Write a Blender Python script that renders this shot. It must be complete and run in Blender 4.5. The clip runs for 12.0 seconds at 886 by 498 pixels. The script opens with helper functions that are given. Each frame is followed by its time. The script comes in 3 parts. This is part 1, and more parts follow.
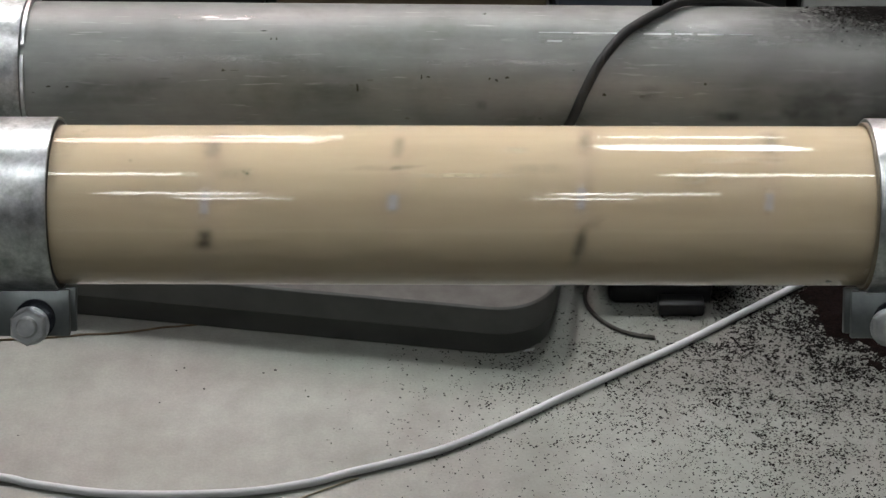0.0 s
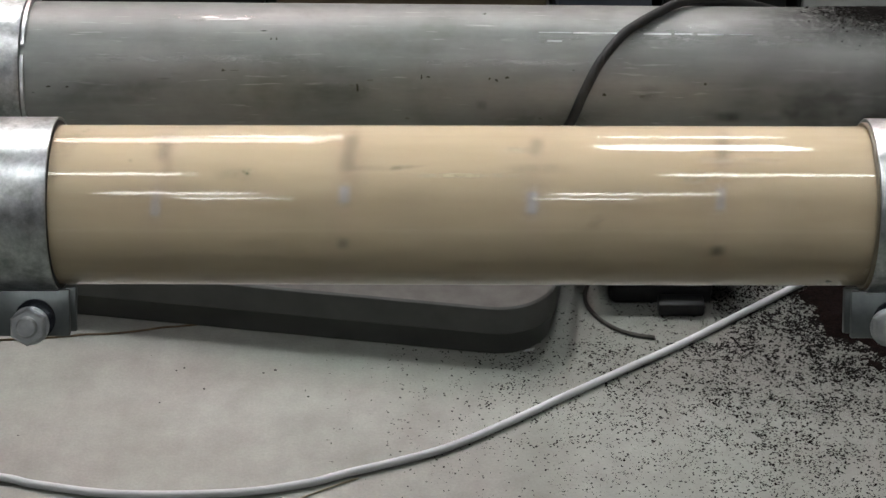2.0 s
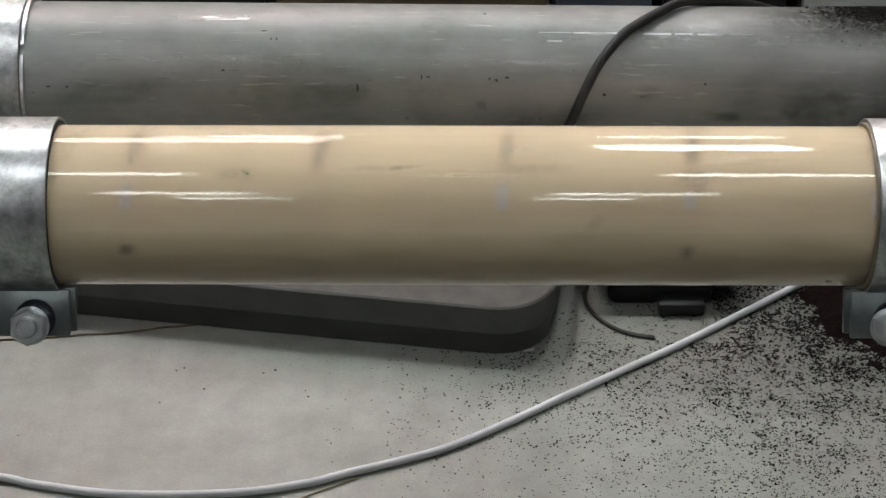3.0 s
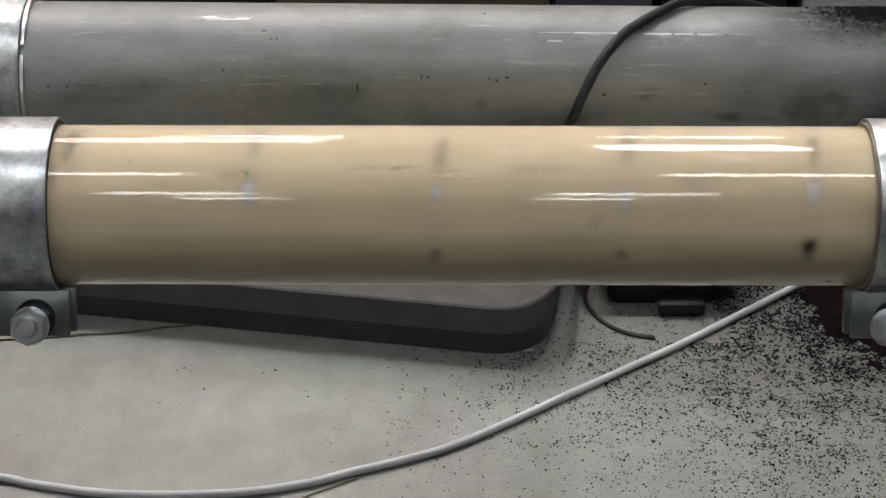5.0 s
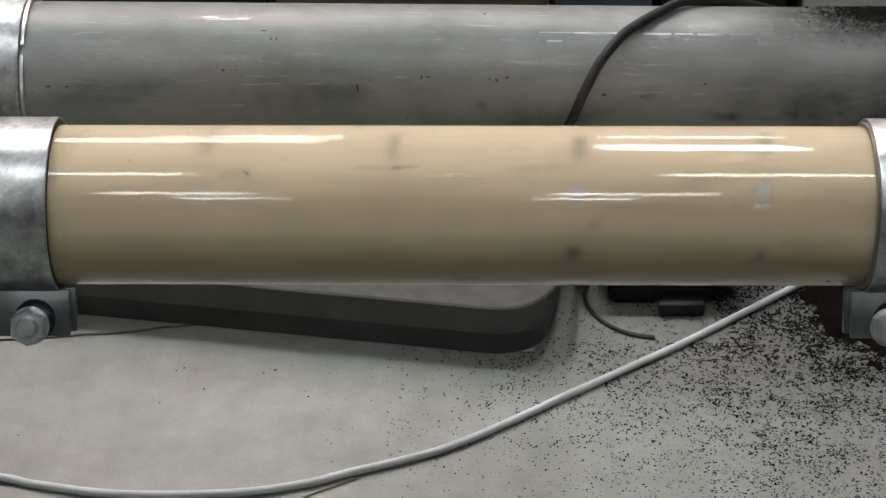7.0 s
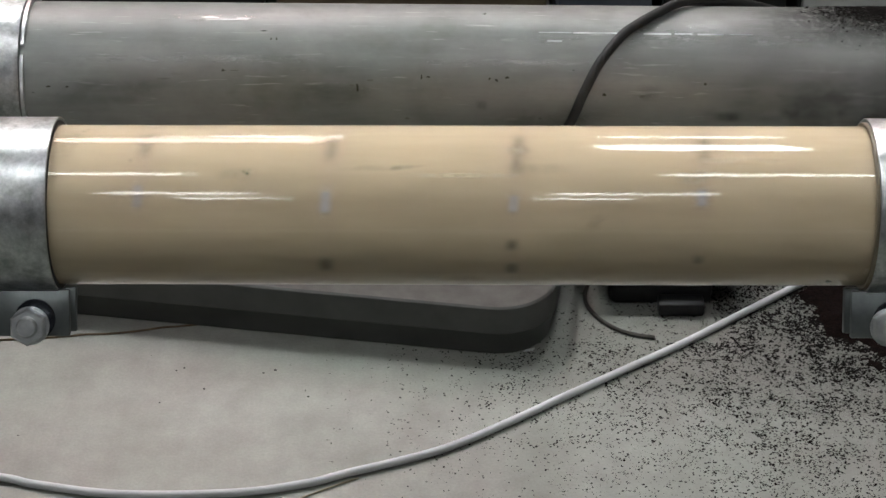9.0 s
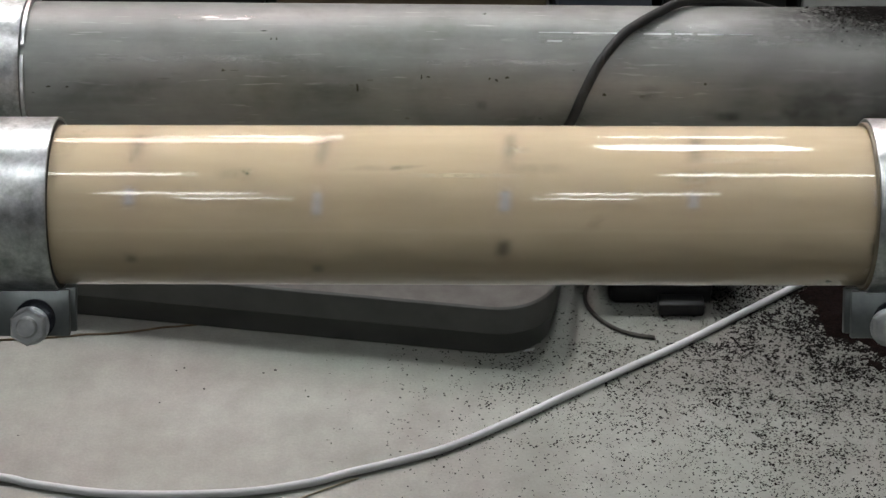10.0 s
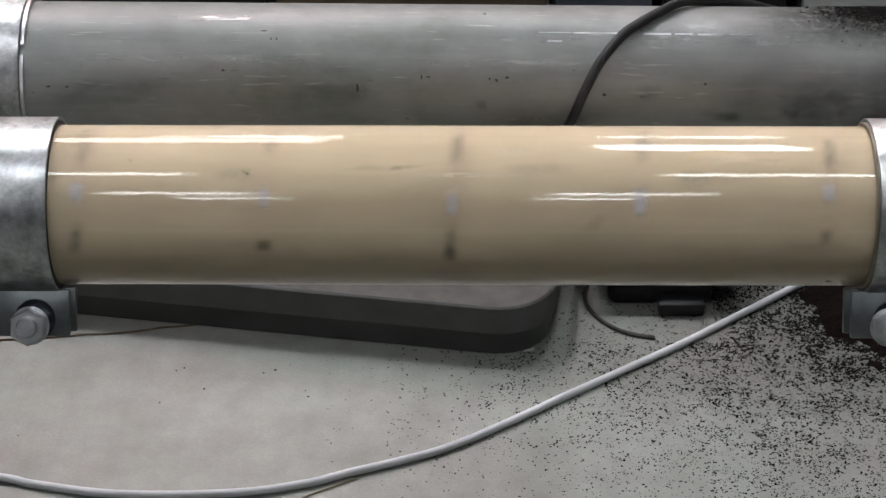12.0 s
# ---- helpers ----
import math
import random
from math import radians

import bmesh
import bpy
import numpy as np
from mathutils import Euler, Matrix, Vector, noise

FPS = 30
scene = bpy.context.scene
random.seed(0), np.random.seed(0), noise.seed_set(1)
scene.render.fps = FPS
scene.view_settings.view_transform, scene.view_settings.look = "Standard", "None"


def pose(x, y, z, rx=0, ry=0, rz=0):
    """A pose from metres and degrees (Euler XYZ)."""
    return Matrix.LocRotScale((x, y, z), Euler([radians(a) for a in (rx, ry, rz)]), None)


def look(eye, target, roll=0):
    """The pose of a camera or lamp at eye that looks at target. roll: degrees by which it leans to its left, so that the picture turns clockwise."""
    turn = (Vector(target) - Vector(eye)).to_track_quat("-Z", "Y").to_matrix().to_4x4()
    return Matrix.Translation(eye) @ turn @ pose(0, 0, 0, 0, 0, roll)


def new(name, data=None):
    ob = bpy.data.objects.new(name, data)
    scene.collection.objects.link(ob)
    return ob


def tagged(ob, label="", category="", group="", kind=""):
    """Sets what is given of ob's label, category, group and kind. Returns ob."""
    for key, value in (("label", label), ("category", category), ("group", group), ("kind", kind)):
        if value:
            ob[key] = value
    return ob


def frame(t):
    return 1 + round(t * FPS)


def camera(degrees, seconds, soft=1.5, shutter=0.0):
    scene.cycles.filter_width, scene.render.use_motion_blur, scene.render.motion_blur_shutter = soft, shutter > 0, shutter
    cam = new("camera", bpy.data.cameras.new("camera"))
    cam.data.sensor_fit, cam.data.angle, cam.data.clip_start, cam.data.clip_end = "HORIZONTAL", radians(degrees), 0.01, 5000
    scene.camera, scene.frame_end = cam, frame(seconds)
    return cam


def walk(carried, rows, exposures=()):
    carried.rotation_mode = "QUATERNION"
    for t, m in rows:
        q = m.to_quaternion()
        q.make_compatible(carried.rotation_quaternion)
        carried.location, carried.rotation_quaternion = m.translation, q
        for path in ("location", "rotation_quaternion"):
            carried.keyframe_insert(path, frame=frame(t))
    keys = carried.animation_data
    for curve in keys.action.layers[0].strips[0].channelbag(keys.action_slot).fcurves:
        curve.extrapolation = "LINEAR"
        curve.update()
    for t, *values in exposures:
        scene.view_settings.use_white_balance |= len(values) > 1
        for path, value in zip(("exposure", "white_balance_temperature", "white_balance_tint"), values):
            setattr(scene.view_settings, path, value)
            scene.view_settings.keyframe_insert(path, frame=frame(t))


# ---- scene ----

# ================= camera =================
cam = camera(24.0, 12.0, soft=1.5, shutter=0.5)
EYE = (0.0, -1.0, 1.026)
TILT = 32.0
AIM = (0.0, EYE[1] + math.cos(radians(TILT)), EYE[2] - math.sin(radians(TILT)))
walk(cam, [(0.0, look(EYE, AIM, 0.12)), (12.0, look(EYE, AIM, 0.12))],
     exposures=[(0.0, 0.0, 6500, 10), (10.0, 0.0, 6500, 10), (12.0, 0.0, 6330, 13.0)])

# ================= plan, in metres =================
ROOM_X, ROOM_Y0, ROOM_Y1, ROOM_H = 6.5, -7.0, 8.0, 5.0
TUBE_Z = 0.43            # axis of the see-through tube, which runs along x at y = 0
TUBE_R = 0.0445
STEEL_Y, STEEL_Z = 0.17, 0.4237
LEFT_X, RIGHT_X = -0.2132, 0.2346     # edges of the two sleeves
PITCH = 0.1013           # from disc to disc
FIRST_X = -0.0236        # a disc's place at the start

# ================= world and lamps =================
world = bpy.data.worlds.new("world")
world.use_nodes = True
world.node_tree.nodes["Background"].inputs[0].default_value = (0.8, 0.85, 0.9, 1)
world.node_tree.nodes["Background"].inputs[1].default_value = 0.02
scene.world = world
scene.view_settings.exposure = 0.0
LAMP_POWER = 38.5
# ceiling panels: x, y, length along x, length along y
NEAR_PANELS = [(x, -1.22, 1.40, 0.30) for x in (-1.40, 1.32)]
NEAR_PANELS += [(-0.93, -4.25, 0.52, 0.45), (0.666, -4.25, 0.54, 0.45)]
NEAR_PANELS += [(-0.827, -5.45, 0.425, 0.45), (0.54, -5.45, 0.38, 0.45)]
# Only x = 0.80 is mirrored in the tube; the others are added, unseen.
PANELS = [(x, 2.84, 0.60, 1.05) for x in (-3.5, -2.6, -1.7, 0.80)]
FAR_PANELS = [(-0.85, 6.75, 0.80, 0.32), (1.1, 6.90, 0.80, 0.40)]
PINK_PANELS = [(-1.30, 4.75, 1.70, 1.60)]      # an older, dimmer, pinkish light


# ================= materials =================
def shader(name, rough=0.5, metal=0.0, colour=(0.5, 0.5, 0.5)):
    m = bpy.data.materials.new(name)
    m.use_nodes = True
    t = m.node_tree
    b = t.nodes["Principled BSDF"]
    b.inputs["Base Color"].default_value = (*colour, 1)
    b.inputs["Roughness"].default_value = rough
    b.inputs["Metallic"].default_value = metal
    return m, t, b


def coords(t, stretch=(1, 1, 1), kind="Object"):
    c = t.nodes.new("ShaderNodeTexCoord")
    v = t.nodes.new("ShaderNodeMapping")
    v.inputs["Scale"].default_value = stretch
    t.links.new(c.outputs[kind], v.inputs[0])
    return v.outputs[0]


def noise_of(t, at, scale, detail=4.0, rough=0.6):
    n = t.nodes.new("ShaderNodeTexNoise")
    n.inputs["Scale"].default_value = scale
    n.inputs["Detail"].default_value = detail
    n.inputs["Roughness"].default_value = rough
    t.links.new(at, n.inputs["Vector"])
    return n.outputs[0]


def ramp(t, value, stops):
    r = t.nodes.new("ShaderNodeValToRGB")
    e = r.color_ramp.elements
    while len(e) < len(stops):
        e.new(0.5)
    for k, (p, c) in zip(e, stops):
        k.position = p
        k.color = (*c, 1) if len(c) == 3 else c
    t.links.new(value, r.inputs[0])
    return r.outputs[0]


def grey(v):
    return (v, v, v)


def blend(t, fac, a, b, how="MIX"):
    n = t.nodes.new("ShaderNodeMix")
    n.data_type, n.blend_type = "RGBA", how
    for s, v in ((n.inputs[0], fac), (n.inputs[6], a), (n.inputs[7], b)):
        if isinstance(v, (int, float)):
            s.default_value = v
        elif isinstance(v, tuple):
            s.default_value = (*v, 1)
        else:
            t.links.new(v, s)
    return n.outputs[2]


def bump(t, b, height, strength, distance):
    n = t.nodes.new("ShaderNodeBump")
    n.inputs["Strength"].default_value = strength
    n.inputs["Distance"].default_value = distance
    t.links.new(height, n.inputs["Height"])
    t.links.new(n.outputs[0], b.inputs["Normal"])


def mottled(name, dark, light, scale, rough, metal=0.0, stretch=(1, 1, 1), grain=600, grain_depth=0.0002, rough_to=None, gloss=0.5):
    m, t, b = shader(name, rough, metal)
    b.inputs["Specular IOR Level"].default_value = gloss
    at = coords(t, stretch)
    n = noise_of(t, at, scale, 6)
    t.links.new(ramp(t, n, [(0.3, dark), (0.7, light)]), b.inputs["Base Color"])
    fine = noise_of(t, coords(t), grain, 3)
    bump(t, b, fine, 0.4, grain_depth)
    if rough_to is not None:
        t.links.new(ramp(t, n, [(0.3, grey(rough)), (0.7, grey(rough_to))]), b.inputs["Roughness"])
    return m


def concrete():
    m, t, b = shader("worn_concrete", 0.42)
    at = coords(t)
    big = noise_of(t, at, 5.0, 5)
    mid = noise_of(t, at, 22.0, 6, 0.65)
    fine = noise_of(t, at, 420.0, 3)
    base = ramp(t, big, [(0.20, (0.278, 0.310, 0.276)), (0.50, (0.300, 0.303, 0.282)), (0.80, (0.335, 0.300, 0.294))])
    base = blend(t, 0.8, base, ramp(t, mid, [(0.15, (0.62, 0.61, 0.58)), (0.85, grey(1.24))]), "MULTIPLY")
    rub = noise_of(t, coords(t, (5, 1.4, 1)), 6.0, 5)
    base = blend(t, 0.3, base, ramp(t, rub, [(0.15, (0.48, 0.47, 0.44)), (0.85, (1.36, 1.38, 1.33))]), "MULTIPLY")
    base = blend(t, 0.22, base, ramp(t, fine, [(0.35, grey(0.6)), (0.65, grey(1.15))]), "MULTIPLY")
    t.links.new(base, b.inputs["Base Color"])
    t.links.new(ramp(t, mid, [(0.2, grey(0.36)), (0.8, grey(0.285))]), b.inputs["Roughness"])
    bump(t, b, fine, 0.18, 0.0006)
    return m


def steel_pipe():
    m, t, b = shader("dull_pickled_steel", 0.48, 0.28)
    long = noise_of(t, coords(t, (1.0, 7, 7)), 7.0, 5, 0.6)
    spot = noise_of(t, coords(t, (0.8, 1, 1)), 24.0, 6, 0.65)
    stain = noise_of(t, coords(t, (1.0, 1.3, 1.3)), 13.0, 4)
    speck = noise_of(t, coords(t, (0.7, 1.6, 1.6)), 105.0, 2)
    scuff = noise_of(t, coords(t, (0.5, 6, 6)), 60.0, 3)
    base = ramp(t, long, [(0.2, (0.195, 0.202, 0.200)), (0.5, (0.275, 0.281, 0.278)), (0.8, (0.355, 0.355, 0.352))])
    base = blend(t, 0.5, base, ramp(t, spot, [(0.2, grey(0.55)), (0.5, grey(0.98)), (0.8, grey(1.38))]), "MULTIPLY")
    base = blend(t, 0.45, base, ramp(t, stain, [(0.30, (0.46, 0.46, 0.38)), (0.46, grey(1.0))]), "MULTIPLY")
    warm = noise_of(t, coords(t, (0.5, 2.5, 2.5)), 9.0, 4)
    base = blend(t, 0.45, base, ramp(t, warm, [(0.2, (0.90, 1.06, 0.94)), (0.8, (1.16, 0.95, 0.98))]), "MULTIPLY")
    base = blend(t, 1.0, base, ramp(t, speck, [(0.21, grey(0.12)), (0.25, grey(1.0))]), "MULTIPLY")
    base = blend(t, ramp(t, scuff, [(0.64, grey(0.0)), (0.72, grey(0.6))]), base, (0.52, 0.52, 0.51))
    t.links.new(base, b.inputs["Base Color"])
    t.links.new(ramp(t, spot, [(0.3, grey(0.58)), (0.7, grey(0.38))]), b.inputs["Roughness"])
    bump(t, b, spot, 0.18, 0.0010)
    return m


def galvanised():
    m, t, b = shader("galvanised_steel", 0.34, 0.95)
    at = coords(t)
    v = t.nodes.new("ShaderNodeTexVoronoi")
    v.inputs["Scale"].default_value = 90
    t.links.new(at, v.inputs["Vector"])
    n = noise_of(t, at, 75.0, 6, 0.7)
    base = blend(t, 0.10, ramp(t, n, [(0.36, (0.34, 0.365, 0.40)), (0.66, (0.84, 0.86, 0.89))]), v.outputs["Color"], "SOFT_LIGHT")
    hue = t.nodes.new("ShaderNodeHueSaturation")
    hue.inputs["Saturation"].default_value = 0.35
    t.links.new(base, hue.inputs["Color"])
    t.links.new(hue.outputs[0], b.inputs["Base Color"])
    t.links.new(ramp(t, n, [(0.3, grey(0.44)), (0.7, grey(0.285))]), b.inputs["Roughness"])
    bump(t, b, noise_of(t, at, 170.0, 5, 0.7), 0.16, 0.0007)
    return m


def acrylic():
    m = bpy.data.materials.new("clear_acrylic")
    m.use_nodes = True
    t = m.node_tree
    t.nodes.remove(t.nodes["Principled BSDF"])
    g = t.nodes.new("ShaderNodeBsdfGlass")
    g.inputs["IOR"].default_value = 1.49
    g.inputs["Color"].default_value = (0.97, 0.965, 0.95, 1)
    n = noise_of(t, coords(t, (0.5, 6, 6)), 40.0, 4)
    t.links.new(ramp(t, n, [(0.2, grey(0.036)), (0.8, grey(0.060))]), g.inputs["Roughness"])
    t.links.new(g.outputs[0], t.nodes["Material Output"].inputs[0])
    return m


def dust_film():
    """Fine meal that clings to the inside of the tube: thin, streaked along it."""
    m = bpy.data.materials.new("clinging_meal")
    m.use_nodes = True
    t = m.node_tree
    b = t.nodes["Principled BSDF"]
    b.inputs["Roughness"].default_value = 0.8
    n = noise_of(t, coords(t, (0.7, 4, 4)), 14.0, 4)
    w = noise_of(t, coords(t, (0.5, 3, 3)), 12.0, 2)
    t.links.new(ramp(t, n, [(0.15, (0.665, 0.540, 0.435)), (0.85, (0.775, 0.640, 0.530))]), b.inputs["Base Color"])
    a = blend(t, 0.5, n, w)
    clear = t.nodes.new("ShaderNodeBsdfTransparent")
    mix = t.nodes.new("ShaderNodeMixShader")
    t.links.new(ramp(t, a, [(0.15, grey(0.36)), (0.85, grey(0.46))]), mix.inputs[0])
    t.links.new(clear.outputs[0], mix.inputs[1])
    t.links.new(b.outputs[0], mix.inputs[2])
    t.links.new(mix.outputs[0], t.nodes["Material Output"].inputs[0])
    return m


def meal():
    m, t, b = shader("tan_meal", 0.85)
    n = noise_of(t, coords(t, (0.8, 2.6, 2.6)), 22.0, 4)
    f = noise_of(t, coords(t), 500.0, 3)
    base = ramp(t, n, [(0.12, (0.455, 0.388, 0.205)), (0.88, (0.705, 0.608, 0.385))])
    base = blend(t, 0.4, base, ramp(t, f, [(0.15, grey(0.65)), (0.85, grey(1.2))]), "MULTIPLY")
    t.links.new(base, b.inputs["Base Color"])
    bump(t, b, f, 0.3, 0.0005)
    return m


def glow(name, colour, strength):
    m, t, b = shader(name, 0.5, 0, grey(0.8))
    b.inputs["Emission Color"].default_value = (*colour, 1)
    b.inputs["Emission Strength"].default_value = strength
    return m


def soft(name, colour, alpha, rough=0.7, metal=0.0, patch=300.0, lo=0.3, hi=0.6, stretch=(1, 1, 1), least=0.25):
    """A thin stain that thins out towards its rim and breaks up."""
    m, t, b = shader(name, rough, metal, colour)
    uv = t.nodes.new("ShaderNodeUVMap")
    sep = t.nodes.new("ShaderNodeSeparateXYZ")
    t.links.new(uv.outputs[0], sep.inputs[0])
    falls = []
    for k in (0, 1):
        d = t.nodes.new("ShaderNodeMath")
        d.operation = "SUBTRACT"
        d.inputs[1].default_value = 0.5
        t.links.new(sep.outputs[k], d.inputs[0])
        e = t.nodes.new("ShaderNodeMath")
        e.operation = "ABSOLUTE"
        t.links.new(d.outputs[0], e.inputs[0])
        f = t.nodes.new("ShaderNodeMapRange")
        f.interpolation_type = "SMOOTHSTEP"
        for i, v in enumerate((0.5, 0.12, 0.0, 1.0)):
            f.inputs[i + 1].default_value = v
        t.links.new(e.outputs[0], f.inputs[0])
        falls.append(f.outputs[0])
    n = ramp(t, noise_of(t, coords(t, stretch), patch, 4), [(lo, grey(least)), (hi, grey(1.0))])
    a = blend(t, 1.0, blend(t, 1.0, falls[0], falls[1], "MULTIPLY"), n, "MULTIPLY")
    a = blend(t, 1.0, a, grey(alpha), "MULTIPLY")
    clear = t.nodes.new("ShaderNodeBsdfTransparent")
    mix = t.nodes.new("ShaderNodeMixShader")
    t.links.new(a, mix.inputs[0])
    t.links.new(clear.outputs[0], mix.inputs[1])
    t.links.new(b.outputs[0], mix.inputs[2])
    t.links.new(mix.outputs[0], t.nodes["Material Output"].inputs[0])
    return m


CONCRETE = concrete()
STEEL = steel_pipe()
ZINC = galvanised()
# Zinc of the lugs, darkened in colour because they face the dim floor.
DULL_ZINC = mottled("shaded_zinc", (0.12, 0.132, 0.134), (0.22, 0.236, 0.236), 40, 0.42, 0.8, rough_to=0.32)
DARK_STEEL = mottled("dark_polished_steel", (0.05, 0.055, 0.07), (0.12, 0.125, 0.14), 70, 0.2, 1.0)
BRIGHT = mottled("bright_zinc_plating", (0.55, 0.56, 0.58), (0.80, 0.81, 0.82), 120, 0.29, 1.0, rough_to=0.38)
ACRYLIC = acrylic()
FILM = dust_film()
MEAL = meal()
DISC = mottled("dusty_plastic", (0.52, 0.42, 0.26), (0.62, 0.51, 0.335), 60, 0.6)
GREASE = mottled("dark_grease", (0.020, 0.022, 0.012), (0.07, 0.065, 0.035), 300, 0.45)
GRIME = mottled("grey_green_grime", (0.15, 0.148, 0.135), (0.22, 0.218, 0.20), 200, 0.7)
SMEAR = soft("greasy_smear", (0.034, 0.033, 0.018), 0.52, 0.5, patch=250.0, lo=0.30, hi=0.45)
# Bluish lamp reflection on the disc rims, put into colour.
BARE = soft("painted_pale_blue_glint", (0.66, 0.69, 0.84), 0.50, 0.4, patch=220.0, least=0.7)
# Shade in the gap where the meal slumps behind a disc, as colour.
GAP = soft("painted_grey_brown_shade", (0.20, 0.17, 0.145), 0.40, 0.7, patch=120.0, least=0.55)
HAZE = soft("grey_dust_haze", (0.16, 0.14, 0.10), 0.20, 0.8, patch=200.0)
# Pale residue on the tube, used for one painted highlight blob too.
CRUST = soft("pale_dust_and_highlight", (0.80, 0.72, 0.58), 0.45, 0.6, patch=300.0, lo=0.42, hi=0.6, stretch=(0.5, 1, 1))
# Black granule dust, together with the weaker light on the pipe's right end.
SOOT = soft("black_dust_and_shade", (0.030, 0.028, 0.024), 0.85, 0.8, patch=240.0, lo=0.25, hi=0.5)
# Serves granule dust and the shadow painted on the floor by the box.
FLOOR_DUST = soft("fine_dust_and_shade", (0.05, 0.048, 0.044), 0.24, 0.8, patch=25.0, lo=0.3, hi=0.7, least=0.6)
DULL_PATCH = soft("dull_grey_green_patch", (0.085, 0.088, 0.075), 0.34, 0.7, patch=70.0, lo=0.35, hi=0.65, stretch=(0.6, 1, 1))
SCUFF = soft("bright_scuff", (0.70, 0.70, 0.68), 0.5, 0.36, 0.6, patch=220.0, lo=0.46, hi=0.66, stretch=(0.35, 1, 1), least=0.0)
CABLE_STEEL = mottled("wire_rope", (0.20, 0.19, 0.18), (0.40, 0.39, 0.37), 200, 0.4, 0.9)
LEAD = mottled("dusty_black_rubber", (0.03, 0.028, 0.024), (0.075, 0.07, 0.06), 60, 0.7)
LIP = mottled("tan_rubber", (0.16, 0.13, 0.09), (0.26, 0.22, 0.16), 60, 0.5)
RUBBER = mottled("black_rubber", (0.012, 0.012, 0.013), (0.035, 0.034, 0.032), 60, 0.6)
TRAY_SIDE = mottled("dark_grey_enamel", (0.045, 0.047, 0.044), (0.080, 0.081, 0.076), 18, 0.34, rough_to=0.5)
# Lighter and browner than the tray's sides.
TRAY_TOP = mottled("brownish_grey_enamel", (0.085, 0.078, 0.073), (0.130, 0.120, 0.112), 40, 0.75, gloss=0.25)
WHITE_HOSE = mottled("white_plastic_hose", (0.60, 0.605, 0.615), (0.70, 0.705, 0.72), 30, 0.65)
BLACK_PLASTIC = mottled("black_plastic", (0.008, 0.008, 0.009), (0.022, 0.022, 0.022), 40, 0.5, gloss=0.3)
GRANULE = mottled("black_granules", (0.004, 0.003, 0.003), (0.012, 0.010, 0.009), 300, 0.9, gloss=0.08)
SPILL = mottled("dark_brown_granules", (0.003, 0.002, 0.002), (0.012, 0.007, 0.006), 260, 0.95, gloss=0.06, grain=900, grain_depth=0.002)
WALL = mottled("painted_wall", (0.22, 0.215, 0.21), (0.28, 0.275, 0.27), 2, 0.7)
DARK_WALL = mottled("grey_painted_wall", (0.12, 0.125, 0.13), (0.17, 0.175, 0.18), 2, 0.7)
# Unseen floor in front; its dark colour stands for shade there.
MATTING = mottled("added_dark_floor", (0.10, 0.112, 0.095), (0.155, 0.168, 0.145), 12, 0.8)
FAR_WALL = mottled("pinkish_painted_wall", (0.36, 0.315, 0.30), (0.44, 0.385, 0.365), 2, 0.7)
CEILING = mottled("grey_ceiling", (0.17, 0.17, 0.17), (0.22, 0.22, 0.22), 2, 0.8)
STRAW = mottled("dry_straw", (0.24, 0.21, 0.14), (0.34, 0.30, 0.20), 80, 0.7)
RUST = mottled("rusty_wire", (0.09, 0.06, 0.035), (0.20, 0.14, 0.08), 90, 0.8)
PALE = mottled("pale_grey_paint", (0.50, 0.51, 0.50), (0.62, 0.63, 0.61), 25, 0.5)
WOOD = mottled("brown_board", (0.10, 0.07, 0.05), (0.20, 0.15, 0.10), 14, 0.65, stretch=(1, 8, 8))
BLUE = mottled("grey_blue_paint", (0.06, 0.07, 0.10), (0.12, 0.13, 0.17), 25, 0.5)
PINK = glow("pink_diffuser", (1.0, 0.68, 0.66), LAMP_POWER * 0.30)
PANEL = glow("lamp_diffuser", (0.955, 0.995, 1.0), LAMP_POWER)
NEAR_PANEL = glow("dim_lamp_diffuser", (0.955, 0.995, 1.0), LAMP_POWER * 0.52)
FAR_PANEL = glow("far_lamp_diffuser", (1.0, 0.97, 0.95), LAMP_POWER * 1.25)


# ================= mesh helpers =================
def part(name, bm, material, parent=None, label="", smooth=True):
    me = bpy.data.meshes.new(name)
    bmesh.ops.recalc_face_normals(bm, faces=bm.faces[:])
    bm.to_mesh(me)
    bm.free()
    me.materials.append(material)
    if smooth:
        me.shade_smooth()
        me.set_sharp_from_angle(angle=radians(38))
    ob = new(name, me)
    ob.parent = parent
    if label:
        ob["label"] = label
    return ob


def thing(name, place, label, category, group="", kind=""):
    ob = new(name)
    ob.empty_display_size = 0.02
    ob.location = place
    return tagged(ob, label, category, group, kind)


def block(x0, x1, y0, y1, z0, z1, bevel=0.0, segments=2):
    bm = bmesh.new()
    bmesh.ops.create_cube(bm, size=1.0, matrix=Matrix.Translation(((x0 + x1) / 2, (y0 + y1) / 2, (z0 + z1) / 2)) @ Matrix.Diagonal((x1 - x0, y1 - y0, z1 - z0, 1)))
    if bevel:
        bmesh.ops.bevel(bm, geom=bm.edges[:], offset=bevel, segments=segments, affect="EDGES", profile=0.5)
    return bm


